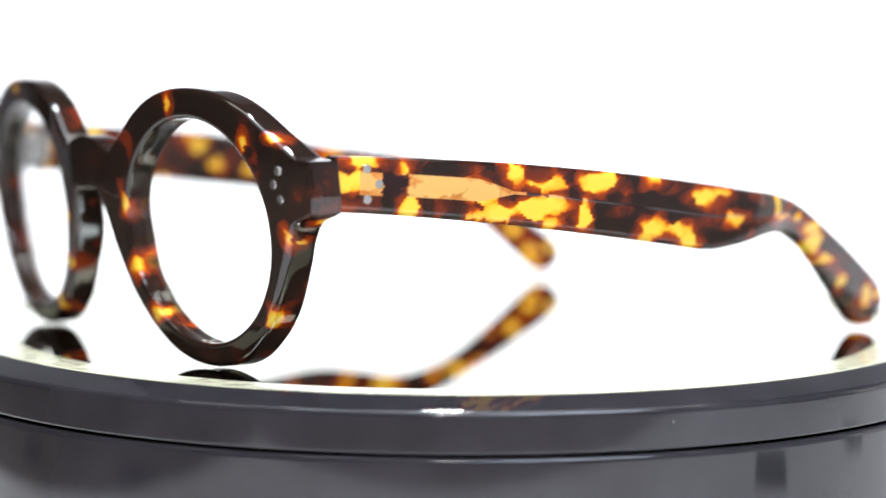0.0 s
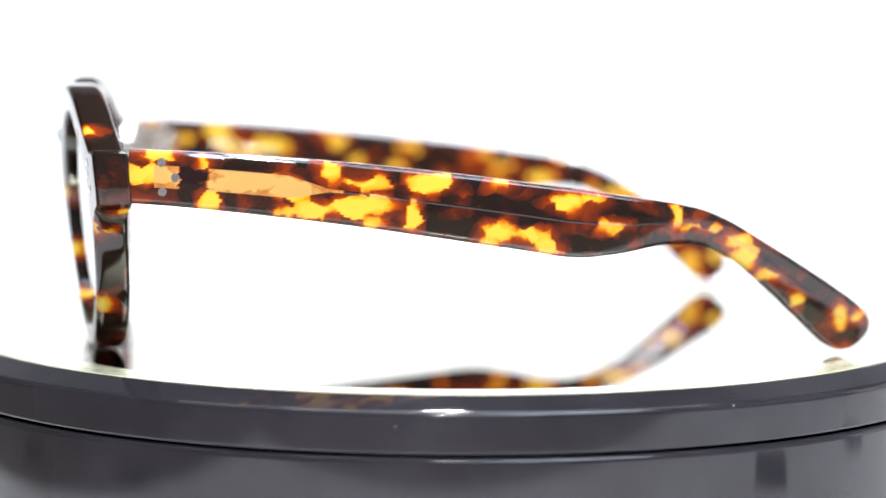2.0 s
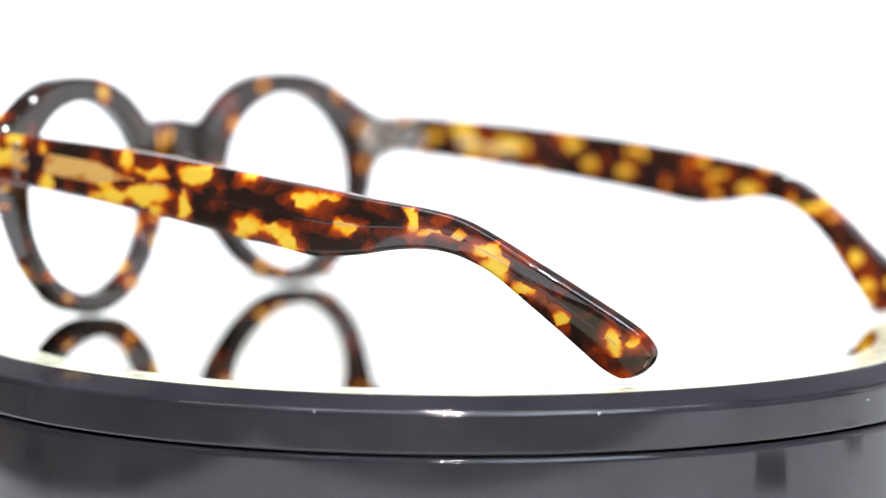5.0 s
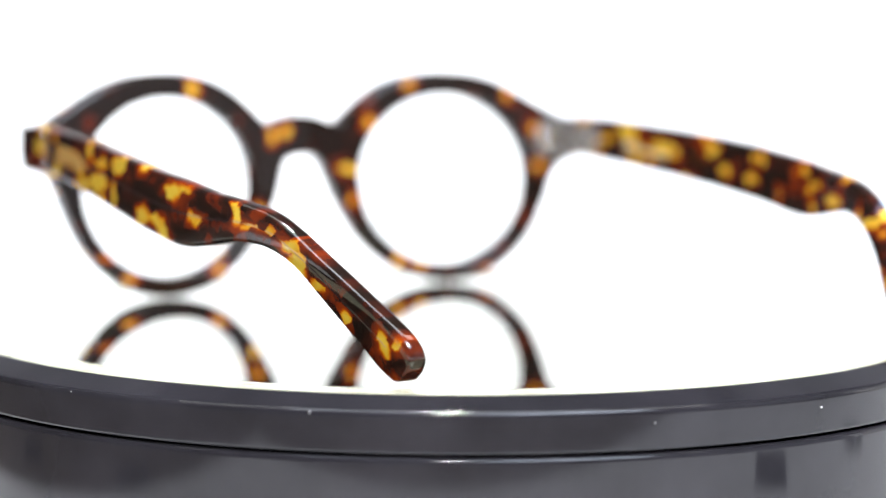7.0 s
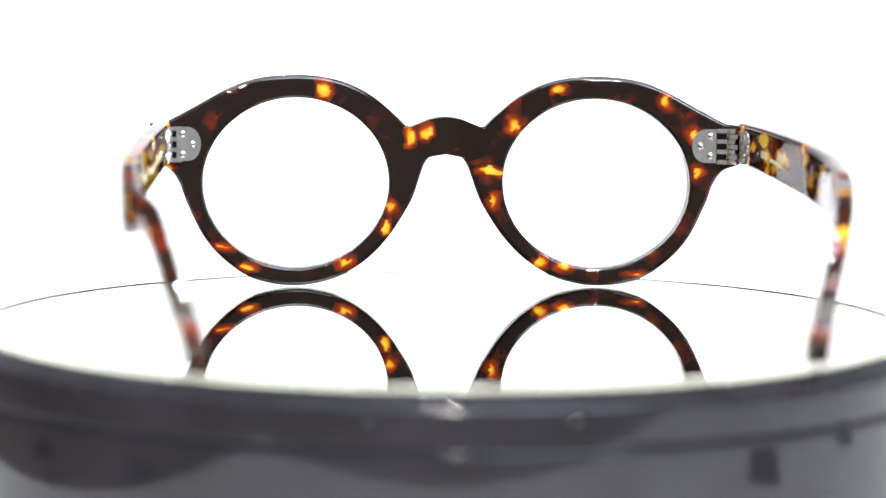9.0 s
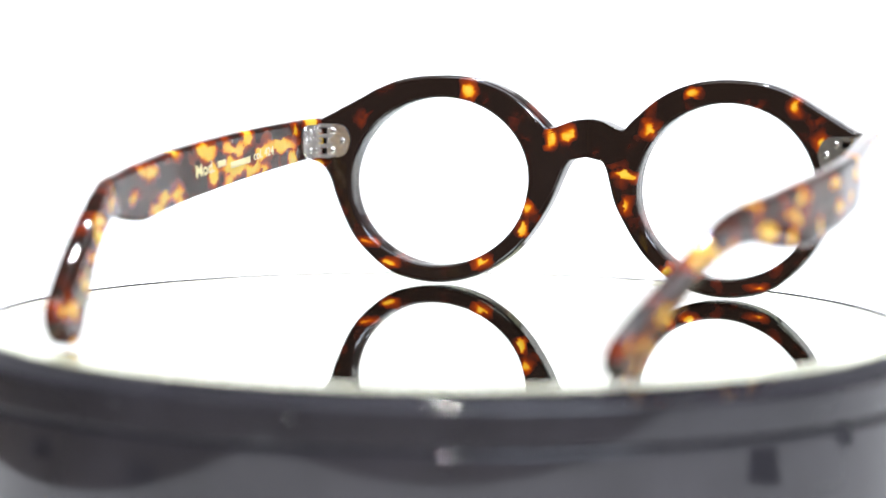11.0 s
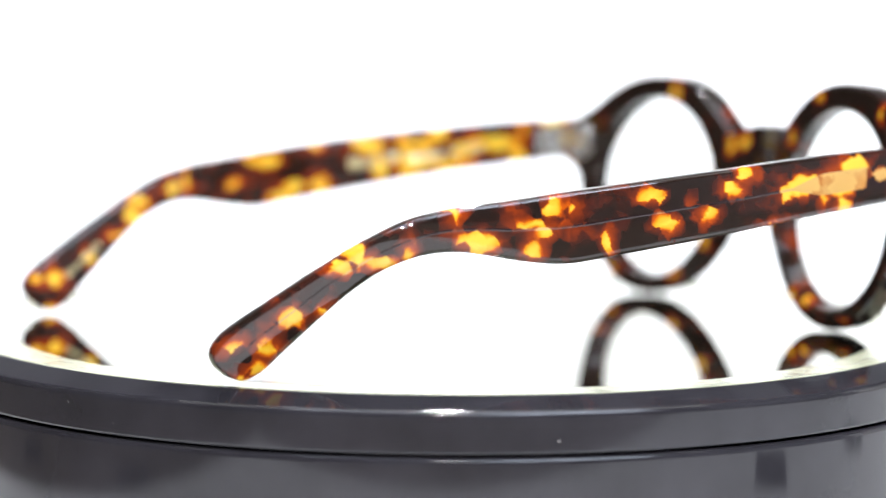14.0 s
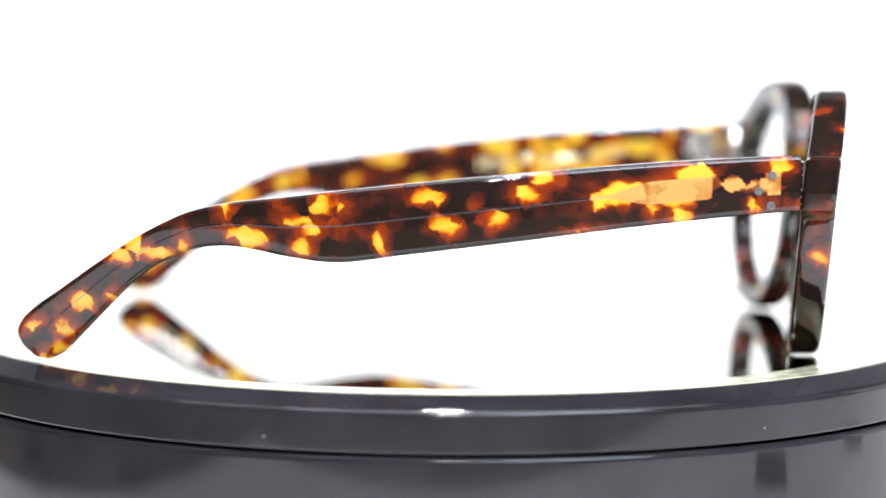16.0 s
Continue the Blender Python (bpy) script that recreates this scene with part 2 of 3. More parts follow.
part("spindle", lathe([(0, -9.3 * MM), (96 * MM, -9.3 * MM), (96 * MM, -8.8 * MM), (0, -8.8 * MM)], 128), GAP, turntable)
platter = part("platter", lathe([(0, -8.8 * MM)] + arc(104.9, -8.3, 0.5, -90, 0) + arc(104.2, -2.55, 1.2, 0, 66) + arc(99.4, -0.05, 0.5, 66, 150, 5)
                                + [(98.7 * MM, 0.1 * MM), (98.6 * MM, -2.6 * MM), (0, -2.6 * MM)]), BLACK, turntable)
sharp(platter, 50)
part("mirror", lathe([(0, 0), (89.8 * MM, 0), (89.8 * MM, -2.5 * MM), (0, -2.5 * MM)]), SILVER, platter, "round mirror", smooth=False)
part("mirror_edge", lathe([(89.9 * MM, 0.03 * MM), (97.6 * MM, 0.30 * MM), (98.4 * MM, 0.1 * MM), (98.4 * MM, -2.5 * MM), (89.9 * MM, -2.5 * MM)], 256, True), GREENGLASS, platter, "green ground glass edge of the mirror")
for k in range(15):
    a, zz = random.uniform(0, 2 * math.pi), random.choice((-0.9, -2.1, -4.0, -6.5))
    rr = 105.42 if zz < -2.6 else 105.15 if zz < -1.5 else 102.7
    bm = bmesh.new()
    bmesh.ops.create_icosphere(bm, subdivisions=1, radius=random.uniform(0.08, 0.26) * MM)
    part("dust_speck", bm, DUST, platter).matrix_local = Matrix.Translation((rr * MM * math.cos(a), rr * MM * math.sin(a), zz * MM)) @ Matrix.Diagonal((1, 1, 0.7, 1))

# ---------------------------------------------------------------- spectacles
glasses = tagged(new("eyeglasses"), "round tortoiseshell acetate eyeglasses standing open on the mirror", "eyeglasses")
LOCAL = pose(0, 0, 0, 0, 0, 3.9) @ pose(5.5 * MM, 73.41 * MM, 0)    # front frame's middle, seen from the axis
LX, LZ, RX, RZ = 36.4, 25.15, 22.5, 20.5                                 # lens centre and half axes, mm
DEPTH = 6.2


def bow(x, z, s=0):
    """How far the rear face stands forward: the front is curved and leans."""
    ends = 1.6 * (np.maximum(0.0, x - 28) / 38) ** 2
    return -1.5 - 7.85 * (x / 65) ** 2 + 1.9 * np.exp(-(x / 12) ** 2) + ends + (z - 32) * 0.09 - 0.013 * s * x


# outer outline of one half round the lens centre, from the end piece upwards, mm
OUTLINE = [(70.2, 30.0), (70.6, 33.0), (70.3, 38.7), (66.8, 39.0), (60.0, 42.3), (52.0, 46.4), (45.3, 48.6), (37.5, 49.4), (30.2, 49.1), (23.6, 47.6), (17.4, 44.6),
           (11.8, 40.2), (9.2, 38.0), (6.6, 38.6), (3.6, 39.7), (0.0, 40.1), (0.0, 31.4), (3.2, 31.0), (5.0, 29.3), (6.6, 25.8), (9.2, 19.5), (13.4, 12.3),
           (19.2, 6.3), (27.0, 1.9), (36.2, 0.4), (45.4, 1.9), (52.2, 6.1), (57.6, 12.0), (61.6, 20.0), (63.4, 24.8), (65.6, 28.0), (68.4, 29.3)]


def rim_radius():
    pts = np.array(OUTLINE) * 1.016
    pts[:, 1] += 0.9 * np.clip((pts[:, 1] - 36) / 14, 0, 1)
    dense = []
    straight = {15, 31, 0, 1, 2}                        # seam and end piece stay straight
    n = len(pts)
    for i in range(n):
        a, b, c, e = pts[i - 1], pts[i], pts[(i + 1) % n], pts[(i + 2) % n]
        for f in np.linspace(0, 1, 12, endpoint=False):
            if i in straight:
                dense.append(b + (c - b) * f)
            else:
                if i == 14:
                    e = np.array((-3.66, 40.3))
                if i == 16:
                    a = np.array((-3.25, 31.5))
                dense.append(0.5 * (2 * b + (c - a) * f + (2 * a - 5 * b + 4 * c - e) * f * f + (3 * b - a - 3 * c + e) * f ** 3))
    return np.array(dense)


def section(width, depth, r_in, r_out, nw=12, nd=6, nr=4):
    """Loop round a rounded rectangle: (along the width from 0, along the depth from 0)."""
    pts = []
    corners = [((r_in, r_in), 180, 270, r_in), ((width - r_out, r_out), 270, 360, r_out), ((width - r_out, depth - r_out), 0, 90, r_out), ((r_in, depth - r_in), 90, 180, r_in)]
    for k, ((cx, cy), a0, a1, r) in enumerate(corners):
        for a in np.linspace(a0, a1, nr):
            pts.append((cx + r * math.cos(radians(a)), cy + r * math.sin(radians(a))))
        (nx, ny), b0, _, nrad = corners[(k + 1) % 4]
        end = (nx + nrad * math.cos(radians(b0)), ny + nrad * math.sin(radians(b0)))
        count = nw if k % 2 == 0 else nd
        start = pts[-1]
        for q in range(count):
            f = (q + 1) / (count + 1)
            pts.append((start[0] + (end[0] - start[0]) * f, start[1] + (end[1] - start[1]) * f))
    return pts


def front_frame():
    dense = rim_radius()
    bm = bmesh.new()
    for side in (1, -1):
        rings = []
        for x, z in dense:
            d = Vector((x - LX, z - LZ))
            dist = d.length
            d.normalize()
            inner = 1 / math.sqrt((d.x / RX) ** 2 + (d.y / RZ) ** 2)
            seam = x < 0.02
            nose = math.exp(-((x - 8.0) / 4.5) ** 2 - ((z - 21) / 8.0) ** 2)
            loop = []
            for w, y in section(dist - inner, DEPTH, 0.8, 0.02 if x < 0.6 else 0.75 if x > 69 else 1.15, nr=7):
                q = d * (inner + w)
                px, pz = LX + q.x, LZ + q.y
                back = 1 - y / DEPTH
                px -= 0.7 * nose * (w / (dist - inner)) * back
                if seam:
                    px = px if w < dist - inner - 0.03 else 0.0
                thin = 1.2 * math.exp(-(px / 5.0) ** 2)          # the bridge is slimmer
                yy = bow(px, pz, side) + (y - DEPTH * 0.5) * (1 - thin / DEPTH) + DEPTH * 0.5 - 0.6 * nose * back
                loop.append(bm.verts.new((side * px * MM, yy * MM, pz * MM)))
            rings.append(loop)
        for a, b in zip(rings, rings[1:] + rings[:1]):
            n = len(a)
            for i in range(n):
                j = (i + 1) % n
                vs = (a[i], a[j], b[j], b[i])
                if all(abs(v.co.x) < 1e-5 for v in vs):
                    continue
                bm.faces.new(vs)
    bmesh.ops.remove_doubles(bm, verts=bm.verts[:], dist=0.00004)
    bmesh.ops.recalc_face_normals(bm, faces=bm.faces)
    return bm


frame_part = part("front_frame", front_frame(), ACETATE, glasses)
sharp(frame_part, 40)
# patches (x, z, half width, half height): those on the rear side, then those on the front side
REAR_SPOTS = [(-29.8, 47.6, 1.7, 2.2), (-8.6, 36.1, 0.9, 1.9), (-4.5, 37.2, 1.6, 1.6), (-13.8, 18.9, 0.9, 1.2), (-15.2, 14.0, 1.0, 1.2),
              (-24.5, 6.1, 1.8, 1.4), (-48.3, 5.1, 1.2, 0.6), (-54.0, 9.9, 1.6, 0.6), (16.7, 39.2, 1.6, 1.6), (10.2, 28.0, 3.0, 0.7), (11.2, 20.9, 1.2, 1.6),
              (53.2, 45.7, 1.2, 1.6), (59.6, 37.1, 1.0, 1.4), (22.4, 5.9, 1.3, 0.9), (28.6, 5.2, 1.8, 0.8), (60.5, 28.1, 0.8, 1.0), (27.4, 47.9, 1.0, 0.4),
              (45.5, 3.7, 1.2, 0.4), (-68.2, 28.9, 2.4, 0.7)]
FRONT_SPOTS = [(-62.0, 43.2, 1.6, 1.0), (-53.5, 42.0, 1.0, 1.8), (-31.0, 48.5, 1.0, 1.4), (-15.2, 16.5, 1.2, 2.0), (-21.5, 8.6, 2.2, 1.3), (-57.5, 11.5, 0.9, 2.4),
               (-64.0, 25.6, 1.2, 1.5), (-59.5, 9.5, 1.8, 1.6), (-13.3, 29.0, 0.8, 2.4), (12.2, 24.0, 1.1, 1.8), (13.6, 15.6, 1.4, 1.4), (22.0, 7.0, 1.8, 1.2),
               (40.0, 49.0, 1.4, 1.0), (63.0, 21.0, 0.9, 1.6), (57.5, 43.0, 1.2, 1.6), (61.5, 9.5, 1.8, 1.0)]


def frame_field(ob):
    me = ob.data
    co = np.empty(len(me.vertices) * 3)
    me.vertices.foreach_get("co", co)
    co = co.reshape(-1, 3) / MM
    x, z = co[:, 0], co[:, 2]
    y = co[:, 1] - bow(np.abs(x), z, np.sign(x))
    wob = np.array([noise.noise_vector(Vector((a * 0.3, b * 0.3, c * 0.3))) for a, b, c in zip(x, y, z)])
    x, y, z = x + wob[:, 0], y + 1.2 * wob[:, 1], z + wob[:, 2]
    deep = np.full(len(x), -9.0)
    mid, tone = shards(np.stack([x, y, z], 1), 2.4, 1.3)
    torn = 1.3 * (tone - 0.5)
    cloud = np.array([noise.noise(Vector((a * 0.15, b * 0.15, c * 0.15))) for a, b, c in zip(x, y, z)])
    x, y, z = (0.65 * np.stack([x, y, z], 1) + 0.35 * mid).T
    for spots, depth, reach in ((REAR_SPOTS, 0.6, 2.2), (FRONT_SPOTS, 5.2, 2.2)):
        for a, b, ra, rb in spots:
            d = np.sqrt(((x - a) / (0.9 * ra + 0.2)) ** 2 + ((z - b) / (0.9 * rb + 0.2)) ** 2 + ((y - depth) / reach) ** 2)
            deep = np.maximum(deep, (1 - d) * (0.5 * (ra + rb) + 0.2) - 0.12)
    deep = np.maximum(deep, -2.3 + 1.9 * cloud)
    best = np.interp(deep + 0.6 * torn, *EDGE)
    at = me.attributes.new("amber", "FLOAT", "POINT")
    at.data.foreach_set("value", best.astype(np.float32))


frame_field(frame_part)
frame_part.matrix_local = LOCAL


def lens(side):
    """A thin clear disc, a little domed, in the frame's groove."""
    bm = bmesh.new()
    faces = []
    for y0 in (2.7, 4.1):
        rings = []
        for k in range(9):
            f = k / 8
            ring = []
            for i in range(96 if k else 1):
                a = 2 * math.pi * i / 96
                x, z = LX + (RX + 0.3) * f * math.cos(a), LZ + (RZ + 0.3) * f * math.sin(a)
                ring.append(bm.verts.new((side * x * MM, (bow(x, z, side) + y0 + 0.9 * (1 - f * f)) * MM, z * MM)))
            rings.append(ring)
        for a, b in zip(rings, rings[1:]):
            for i in range(96):
                j = (i + 1) % 96
                bm.faces.new((a[0], b[i], b[j]) if len(a) == 1 else (a[i], b[i], b[j], a[j]))
        faces.append(rings[-1])
    for i in range(96):
        j = (i + 1) % 96
        bm.faces.new((faces[0][i], faces[0][j], faces[1][j], faces[1][i]))
    bmesh.ops.recalc_face_normals(bm, faces=bm.faces)
    ob = sharp(part("lens", bm, LENS, glasses, "clear demo lens"))
    ob.matrix_local = LOCAL
    ob.visible_shadow = False
    return ob


lens(-1)
lens(1)

# temple seen from the side, front to back: (y, z) of the upper and of the lower edge, mm
TOP = [(-8.6, 40.2), (-25, 39.4), (-46, 37.9), (-66, 35.9), (-78, 34.4), (-88, 33.1), (-98, 31.6), (-104, 30.8), (-109, 29.9), (-115, 28.3), (-121, 25.4), (-127, 21.9),
       (-133, 18.4), (-140, 14.1), (-145.6, 10.4), (-148.2, 8.0), (-149.2, 5.8), (-148.4, 3.6), (-146.4, 1.8)]
LOW = [(-8.6, 30.5), (-25, 29.0), (-46, 26.6), (-66, 23.8), (-78, 22.0), (-88, 20.5), (-96, 21.0), (-102.4, 22.1), (-107, 22.6), (-112, 22.2), (-116.4, 20.8), (-120.8, 18.4),
       (-126, 14.2), (-131.6, 9.3), (-136.6, 4.8), (-139.2, 2.5), (-141.4, 1.2), (-143.0, 0.7), (-144.8, 1.0)]
PLAN_A = [(-150, -56.2), (-142, -59.2), (-130, -63.3), (-114, -67.9), (-106, -71.0), (-96.5, -72.7), (-75, -74.2), (-57, -73.4), (-13, -70.4), (0, -69.8)]
PLAN_B = [(-150, 59.8), (-143.7, 62.0), (-125, 69.8), (-104.5, 75.5), (-92, 78.0), (-84, 78.9), (-72, 79.9), (-60, 79.7), (-53, 79.2), (-14, 74.2), (0, 71.6)]
THICK = 3.7


def plan_x(plan, y):
    p = np.array(plan)
    return np.interp(y, p[:, 0], p[:, 1])


def smooth_plan(plan):
    c = smooth_curve(plan, 120)
    return c[np.argsort(c[:, 0])]


def temple(name, plan, spots, side, shift):
    n = 640
    top, low = smooth_curve(TOP, n), smooth_curve(LOW, n)
    for c in (top, low):
        if side > 0:                                     # this one is bent a little further back
            c[:, 1] += np.interp(c[:, 0], (-150, -125, -110, -60, 0), (0.5, 0.8, 0.9, 0.3, 0))
            c[:, 0] += np.interp(c[:, 0], (-150, -140, -125, -90, -50, -9), (-1.8, -2.4, -4.3, -3.2, -1.2, shift))
        else:
            c[:, 0] += shift + 1.15 * np.clip((c[:, 0] + 14) / 5.4, 0, 1)      # it butts against the front
    plan = smooth_plan(plan)
    bm = bmesh.new()
    rings = []
    for k in range(n):
        t, b = top[k], low[k]
        h = float(np.linalg.norm(t - b))
        th = THICK * (1.0 - 0.12 * max(0, (k / n - 0.8) / 0.2))
        r = min(0.9, h * 0.35)
        loop = []
        for w, y in section(h, th, r, r, 40, 3, 4):
            f = w / h
            yy, zz = b + (t - b) * f
            crown = 0.22 * (1 - (2 * f - 1) ** 2) * (1 if y < th / 2 else -1)
            x = plan_x(plan, (t[0] + b[0]) / 2) - side * (y - crown)
            loop.append(bm.verts.new((x * MM, yy * MM, zz * MM)))
        rings.append(loop)
    m = len(rings[0])
    for a, b in zip(rings, rings[1:]):
        for i in range(m):
            j = (i + 1) % m
            bm.faces.new((a[i], a[j], b[j], b[i]))
    bm.faces.new(rings[0])
    bm.faces.new(list(reversed(rings[-1])))
    bmesh.ops.recalc_face_normals(bm, faces=bm.faces)
    ob = sharp(part(name, bm, ACETATE, glasses), 50)
    field(ob, spots, (1, 2), 0.82 if side > 0 else 1.0)
    ob.matrix_local = LOCAL

    # the core wire under the skin: wide in front, then a thin line down to the tip
    bm = bmesh.new()
    rows = []
    for k in range(8, int(n * 0.80)):
        u = k / n
        c = low[k] + (top[k] - low[k]) * (0.53 if u < 0.4 else 0.53 + 0.05 * min(1, (u - 0.4) * 4))
        half = 2.0 if u < 0.085 else max(0.26, 2.0 - (u - 0.085) * 95)
        row = []
        for s in np.linspace(-1, 1, 13):
            yy, zz = c[0], c[1] + s * half
            f = (zz - low[k][1]) / max(0.1, (top[k] - low[k])[1])
            crown = 0.22 * (1 - (2 * f - 1) ** 2)
            row.append(bm.verts.new(((plan_x(plan, (top[k][0] + low[k][0]) / 2) + side * (crown + 0.05 - 0.04 * abs(s))) * MM, yy * MM, zz * MM)))
        rows.append(row)
    for a, b in zip(rows, rows[1:]):
        for i in range(12):
            bm.faces.new((a[i], a[i + 1], b[i + 1], b[i]))
    bmesh.ops.recalc_face_normals(bm, faces=bm.faces)
    wire = part("core_wire", bm, CORE, ob, "pale core wire showing through the acetate")
    field(wire, spots, (1, 2), 0.82 if side > 0 else 1.0)
    at = wire.data.attributes["amber"].data              # its wide front part shows pale but for one dark band
    gap = -26.0 if side > 0 else -21.5
    for k, vert in enumerate(wire.data.vertices):
        y = vert.co.y / MM + 0.8 * noise.noise(vert.co / MM * 0.9)
        if -46 < y and not gap < y < -16.5:
            at[k].value = max(at[k].value, 0.50 + 0.06 * noise.noise(vert.co / MM * 0.35))
    return ob, plan


SPOTS_A = [(-12.6, 39.2, 2.8, 1.4), (-10.8, 35.6, 4.0, 1.5), (-21.2, 38.0, 1.0, 1.6), (-21.8, 30.5, 1.6, 2.2), (-27.7, 34.4, 5.6, 1.3), (-35.8, 33.0, 3.2, 1.4), (-35.3, 28.7, 1.6, 1.2),
           (-43.1, 36.4, 1.6, 1.8), (-49.5, 34.2, 3.9, 0.8), (-40.9, 29.3, 4.1, 1.2), (-49.0, 30.0, 6.3, 1.7), (-58.0, 28.7, 1.6, 2.8), (-51.3, 27.0, 1.2, 1.2), (-61.5, 34.2, 4.1, 2.0),
           (-74.3, 34.5, 1.7, 1.0), (-86.2, 30.6, 3.2, 1.4), (-90.7, 31.5, 1.9, 0.6), (-73.6, 25.2, 2.9, 1.4), (-71.4, 23.4, 1.6, 1.2), (-79.4, 24.9, 2.8, 0.9), (-83.3, 22.4, 2.3, 1.2)]
SPOTS_A += [(-95.5, 26.0, 1.9, 0.8), (-107.6, 27.4, 1.0, 2.2), (-111.0, 25.4, 4.1, 0.5), (-121.6, 19.0, 2.1, 2.4), (-120.0, 22.9, 2.7, 1.0), (-127.2, 16.1, 1.7, 0.8),
            (-133.3, 11.1, 1.0, 1.5), (-142.4, 7.2, 1.4, 2.0), (-146.3, 7.7, 1.5, 1.3), (-141.7, 0.9, 2.1, 0.7)]
SPOTS_B = [(-14.5, 38.3, 2.4, 1.4), (-29.3, 37.0, 3.6, 1.6), (-32.9, 33.4, 4.1, 1.4), (-42.1, 33.4, 4.5, 2.0), (-20.1, 35.1, 3.6, 0.6), (-18.8, 31.5, 1.2, 1.1), (-31.7, 29.7, 1.7, 2.2),
           (-36.7, 30.4, 1.0, 2.0), (-48.9, 27.0, 2.2, 0.6), (-46.0, 32.1, 2.0, 1.4), (-58.9, 33.6, 2.7, 1.3), (-55.8, 36.0, 1.2, 1.2), (-72.6, 27.9, 2.2, 1.4), (-76.1, 32.8, 2.0, 1.2),
           (-63.8, 29.4, 2.0, 1.3), (-83.8, 24.7, 0.8, 1.8), (-94.6, 31.0, 1.3, 1.8), (-96.6, 27.0, 2.0, 1.3), (-98.2, 23.5, 1.4, 1.8), (-107.1, 25.4, 3.8, 1.8), (-111.9, 30.0, 1.0, 1.1)]
SPOTS_B += [(-97.7, 28.2, 3.6, 0.5), (-128.0, 23.3, 1.0, 1.5), (-131.0, 21.0, 2.1, 0.9), (-123.6, 21.9, 1.8, 0.6), (-126.1, 22.9, 1.6, 0.6), (-138.3, 12.5, 2.5, 1.8),
            (-132.6, 13.6, 1.2, 1.0), (-141.9, 6.8, 2.2, 1.8), (-143.2, 3.6, 1.6, 1.4), (-148.2, 7.7, 1.5, 1.1), (-144.8, 1.4, 2.1, 0.7), (-119.6, 23.7, 0.8, 1.2)]
SHIFT_A = -0.1
temple_a, plan_a = temple("temple", PLAN_A, SPOTS_A, -1, SHIFT_A)
temple_b, plan_b = temple("temple", PLAN_B, SPOTS_B, 1, -1.8)


def disc_bm(radius, height, m):
    bm = bmesh.new()
    bmesh.ops.create_cone(bm, cap_ends=True, segments=24, radius1=radius, radius2=radius * 0.9, depth=height, matrix=m)
    return bm


def screw_head(at, radius, owner):
    """A domed round head with a near-black bar laid across it as the slot's shade."""
    bm = bmesh.new()
    bmesh.ops.create_uvsphere(bm, u_segments=20, v_segments=10, radius=radius, matrix=at @ Matrix.Diagonal((1, 1, 0.55, 1)))
    head = part("screw", bm, STEEL, owner, "domed slotted screw head")
    part("slot", box_bm((radius * 1.5, radius * 0.3, radius * 0.2), at @ pose(0, 0, radius * 0.5, 0, 0, 35)), GAP, owner)
    return head


def plate(name, length, height, thick, m, owner, label):
    """A flat plate with one round end: it starts at x = 0 and its round end points to +x."""
    bm = bmesh.new()
    r = height * 0.5
    pts = [(0, -r), (length - r * 0.75, -r)] + [(length - r * 0.75 + r * 0.75 * math.cos(a), r * math.sin(a)) for a in np.linspace(-1.45, 1.45, 15)] + [(length - r * 0.75, r), (0, r)]
    lo = [bm.verts.new((m @ Vector((x, z, 0)))) for x, z in pts]
    hi = [bm.verts.new((m @ Vector((x * 0.985, z * 0.96, thick)))) for x, z in pts]
    for i in range(len(pts)):
        j = (i + 1) % len(pts)
        bm.faces.new((lo[i], lo[j], hi[j], hi[i]))
    bm.faces.new(hi)
    bm.faces.new(list(reversed(lo)))
    bmesh.ops.recalc_face_normals(bm, faces=bm.faces)
    return sharp(part(name, bm, STEEL, owner, label), 30)


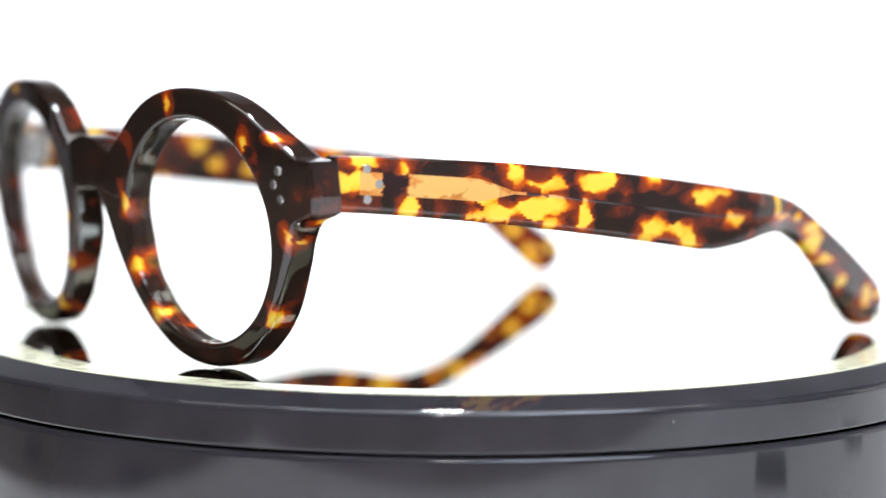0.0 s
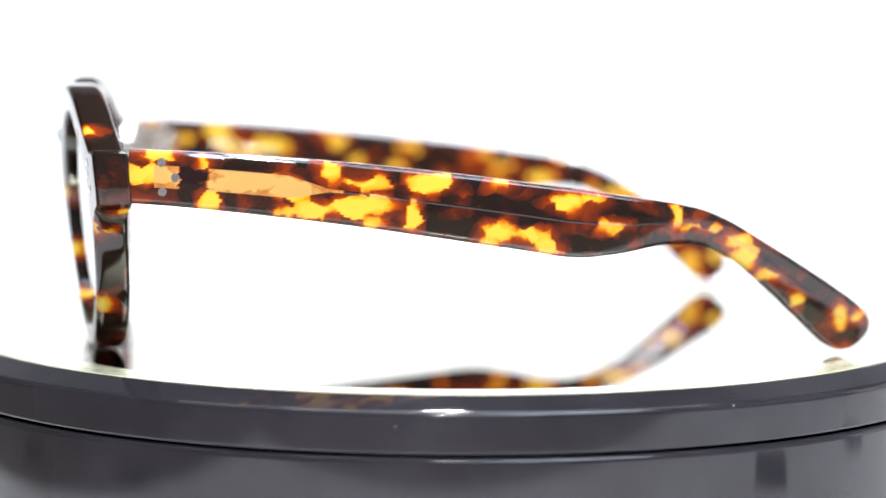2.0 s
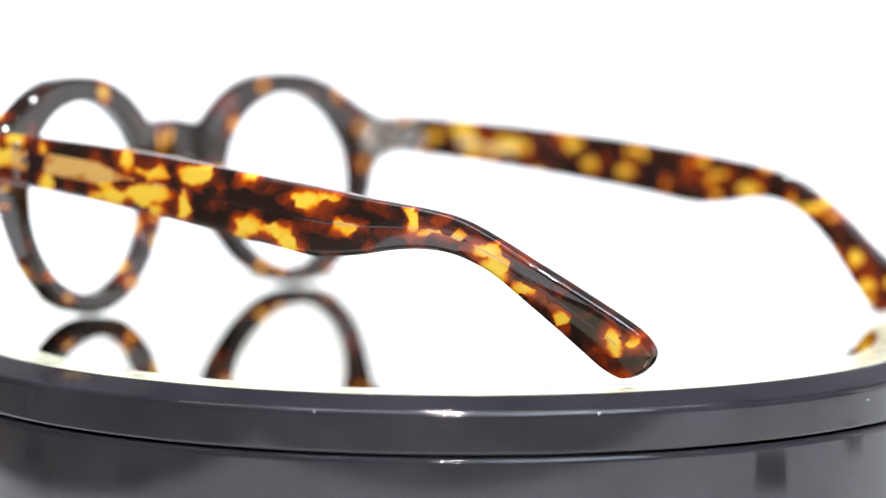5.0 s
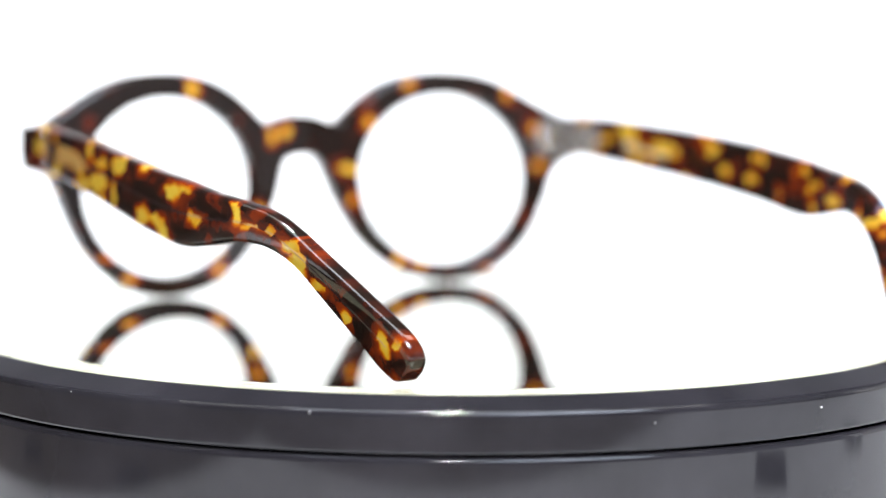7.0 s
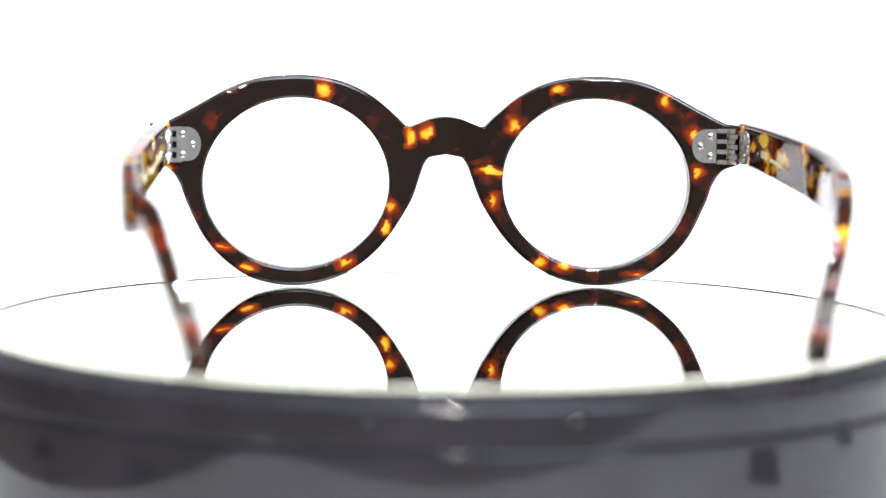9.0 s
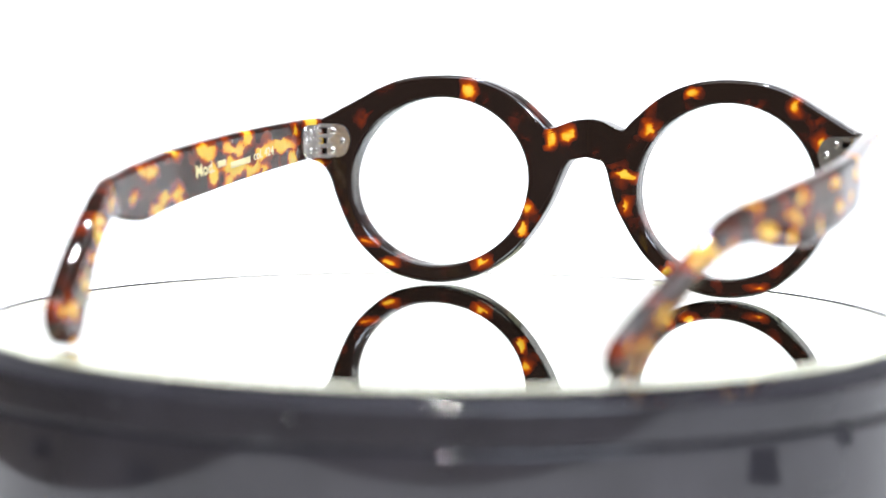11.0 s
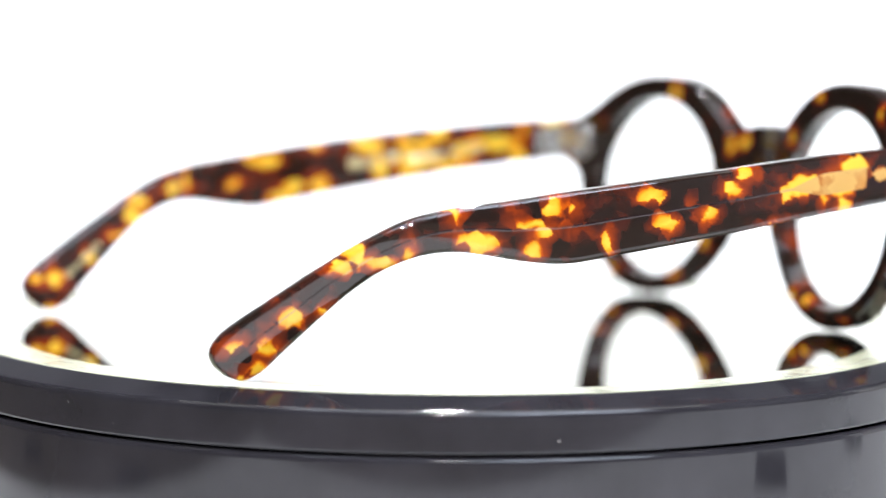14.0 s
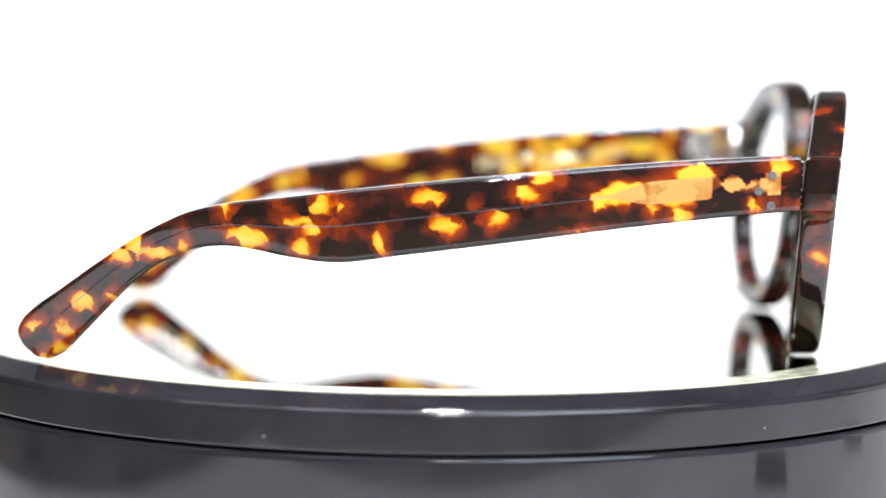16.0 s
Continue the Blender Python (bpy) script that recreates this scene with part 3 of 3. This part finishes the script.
ZH = 34.6
for side, plan, owner, shift in ((-1, plan_a, temple_a, SHIFT_A), (1, plan_b, temple_b, -1.8)):
    # three rivet heads on the temple, three on the front
    for y, z in ((-13.2, 37.9), (-15.6, 35.2), (-13.3, 32.6)):
        y, z = (y + shift, z) if side < 0 else (y + shift - 0.5, z - 1.1)
        x = plan_x(plan, y) + side * 0.27
        sharp(part("rivet", disc_bm(0.85 * MM, 0.2 * MM, pose(x * MM, y * MM, z * MM, 0, side * 90, 0)), STEEL, owner, "small round steel rivet"))
    for x, z in ((62.9, 37.5), (61.4, 35.1), (63.1, 32.6)):
        lean = math.degrees(math.atan(2 * 7.85 * x / 65 ** 2 + 0.013 * side - 3.2 * (x - 28) / 38 ** 2))
        sharp(part("rivet", disc_bm(0.85 * MM, 0.2 * MM, pose(side * x * MM, (bow(x, z, side) + DEPTH + 0.03) * MM, z * MM, -90, 0, -side * lean)), STEEL, frame_part, "small round steel rivet"))
    # hinge: a plate behind the front, a plate inside the temple, seven barrels between them
    lean = math.degrees(math.atan(2 * 7.85 * 63 / 65 ** 2 + 0.013 * side - 3.2 * 35 / 38 ** 2))
    turn = pose(side * 65.1 * MM, (bow(65.1, ZH, side) - 0.02) * MM, ZH * MM, 0, 0, -side * lean)
    flat = turn @ (pose(0, 0, 0, 90, 0, 0) if side < 0 else pose(0, 0, 0, 90, 0, 0) @ Matrix.Diagonal((-1, 1, 1, 1)))
    hp = plate("hinge_plate", 5.9 * MM, 8.4 * MM, 0.8 * MM, flat, frame_part, "nickel silver hinge plate on the front")
    for px, pz in ((1.5, 2.4), (1.5, -2.4), (3.9, 0)):
        screw_head(flat @ pose(px * MM, pz * MM, 0.78 * MM), 0.8 * MM, hp)
    yt = -10.2 + shift
    xi = plan_x(plan, yt - 4) - side * (THICK + 0.12)
    slope = math.degrees(math.atan2(plan_x(plan, yt - 8) - plan_x(plan, yt), 8))
    inside = pose(xi * MM + side * 0.1 * MM, yt * MM, ZH * MM, 0, 0, slope) @ Matrix(((0, 0, -side, 0), (-1, 0, 0, 0), (0, 1, 0, 0), (0, 0, 0, 1)))
    tp = plate("hinge_plate", 7.6 * MM, 8.4 * MM, 0.8 * MM, inside, owner, "nickel silver hinge plate inside the temple")
    for px, pz in ((3.4, 2.3), (3.4, -2.3), (5.8, 0)):
        screw_head(inside @ pose(px * MM, pz * MM, 0.78 * MM), 0.75 * MM, tp)
    for k in range(7):
        bx, by = side * (67.2 if side < 0 else 68.4), bow(67.2, ZH, side) - 1.7
        m = pose(bx * MM, by * MM, (ZH - 3.75 + 1.25 * k) * MM)
        bm = bmesh.new()
        bmesh.ops.create_cone(bm, cap_ends=True, segments=20, radius1=1.3 * MM, radius2=1.3 * MM, depth=1.02 * MM, matrix=m)
        arm = pose(-side * 1.6 * MM, 0.5 * MM, 0, 0, 0, -side * 15) if k % 2 == 0 else pose(side * 0.5 * MM, -1.3 * MM, 0, 0, 0, side * 70)
        bmesh.ops.create_cube(bm, size=1, matrix=m @ arm @ Matrix.Diagonal((3.4 * MM if k % 2 == 0 else 2.6 * MM, 1.7 * MM, 1.0 * MM, 1)))
        sharp(part("barrel", bm, STEEL, hp if k % 2 == 0 else tp))


def gold_print(name, text, size, y, z, plan, side, owner, angle, label, z_lift=0.16):
    """Letters stamped in gold on the temple's inner side."""
    cu = bpy.data.curves.new(name, "FONT")
    cu.body, cu.size, cu.align_x, cu.align_y, cu.extrude, cu.offset = text, size * MM, "CENTER", "CENTER", 0.02 * MM, 0.06 * MM
    tmp = new("lettering", cu)
    bpy.context.view_layer.update()
    me = bpy.data.meshes.new_from_object(tmp.evaluated_get(bpy.context.evaluated_depsgraph_get()))
    bpy.data.objects.remove(tmp)
    me.name = name
    me.materials.append(GOLD)
    ob = new(name, me)
    ob.parent = owner
    ob.matrix_local = inner_face(y, z, plan, side, angle, z_lift)
    return tagged(ob, label)


def inner_face(y, z, plan, side, angle, lift):
    """A frame on the temple's inner side: x runs along it as one reads, z stands off it."""
    x = plan_x(plan, y) - side * (THICK + 0.22 + lift)
    slope = math.atan2(plan_x(plan, y + 3) - plan_x(plan, y - 3), 6.0)
    out = Vector((-side * math.cos(slope), side * math.sin(slope), 0)).normalized()
    along = Vector((0, 0, 1)).cross(out)
    m = Matrix((along, Vector((0, 0, 1)), out)).transposed().to_4x4()
    return Matrix.Translation((x * MM, y * MM, z * MM)) @ m @ pose(0, 0, 0, 0, 0, angle)


def gold_bar(name, length, height, y, z, plan, side, owner, angle, label):
    bar = part(name, box_bm((length * MM, height * MM, 0.05 * MM), Matrix(), 0.015 * MM, 1), GOLD, owner, label)
    bar.matrix_local = inner_face(y, z, plan, side, angle, 0.16)
    return bar


gold_print("stamped_words", "Mod.", 4.0, -62.0, 30.2, plan_a, -1, temple_a, 7.5, "gold stamped letters")
for dy, ln in ((-54.8, 3.6), (-46.6, 8.8)):
    gold_bar("stamped_bar", ln, 1.5, dy, 30.6 + (dy + 52) * -0.02 + 0.6, plan_a, -1, temple_a, 7.5, "gold stamped mark")
gold_print("stamped_words", "col. 424", 2.9, -36.2, 32.7, plan_a, -1, temple_a, 6.5, "gold stamped letters")
gold_print("stamped_words", "Fait Main", 3.1, -135.0, 11.0, plan_a, -1, temple_a, 38, "gold stamped letters", 0.45)
gold_bar("stamped_bar", 4.6, 1.7, -30.5, 33.6, plan_b, 1, temple_b, -6, "gold stamped mark")
gold_bar("stamped_bar", 9.5, 0.9, -39.0, 32.3, plan_b, 1, temple_b, -6, "gold stamped mark")


def motions():
    """The platter and the spectacles on it turn steadily about the axis."""
    ease = lambda t: float(np.interp(t, (0, 1.5, 3, 6.2, 7.5, 9, 10, 12.5, 14, 16), (-0.6, 0.1, 0.15, 0.24, 0.35, 0.22, 0.0, 0.1, 0.05, -0.45)))
    rows = [(k / 10, pose(0, 0, 0, 0, 0, RATE * (k / 10 - 9.0) + ease(k / 10))) for k in range(int(SECONDS * 10) + 1)]
    walk(platter, rows)
    walk(glasses, rows)


motions()
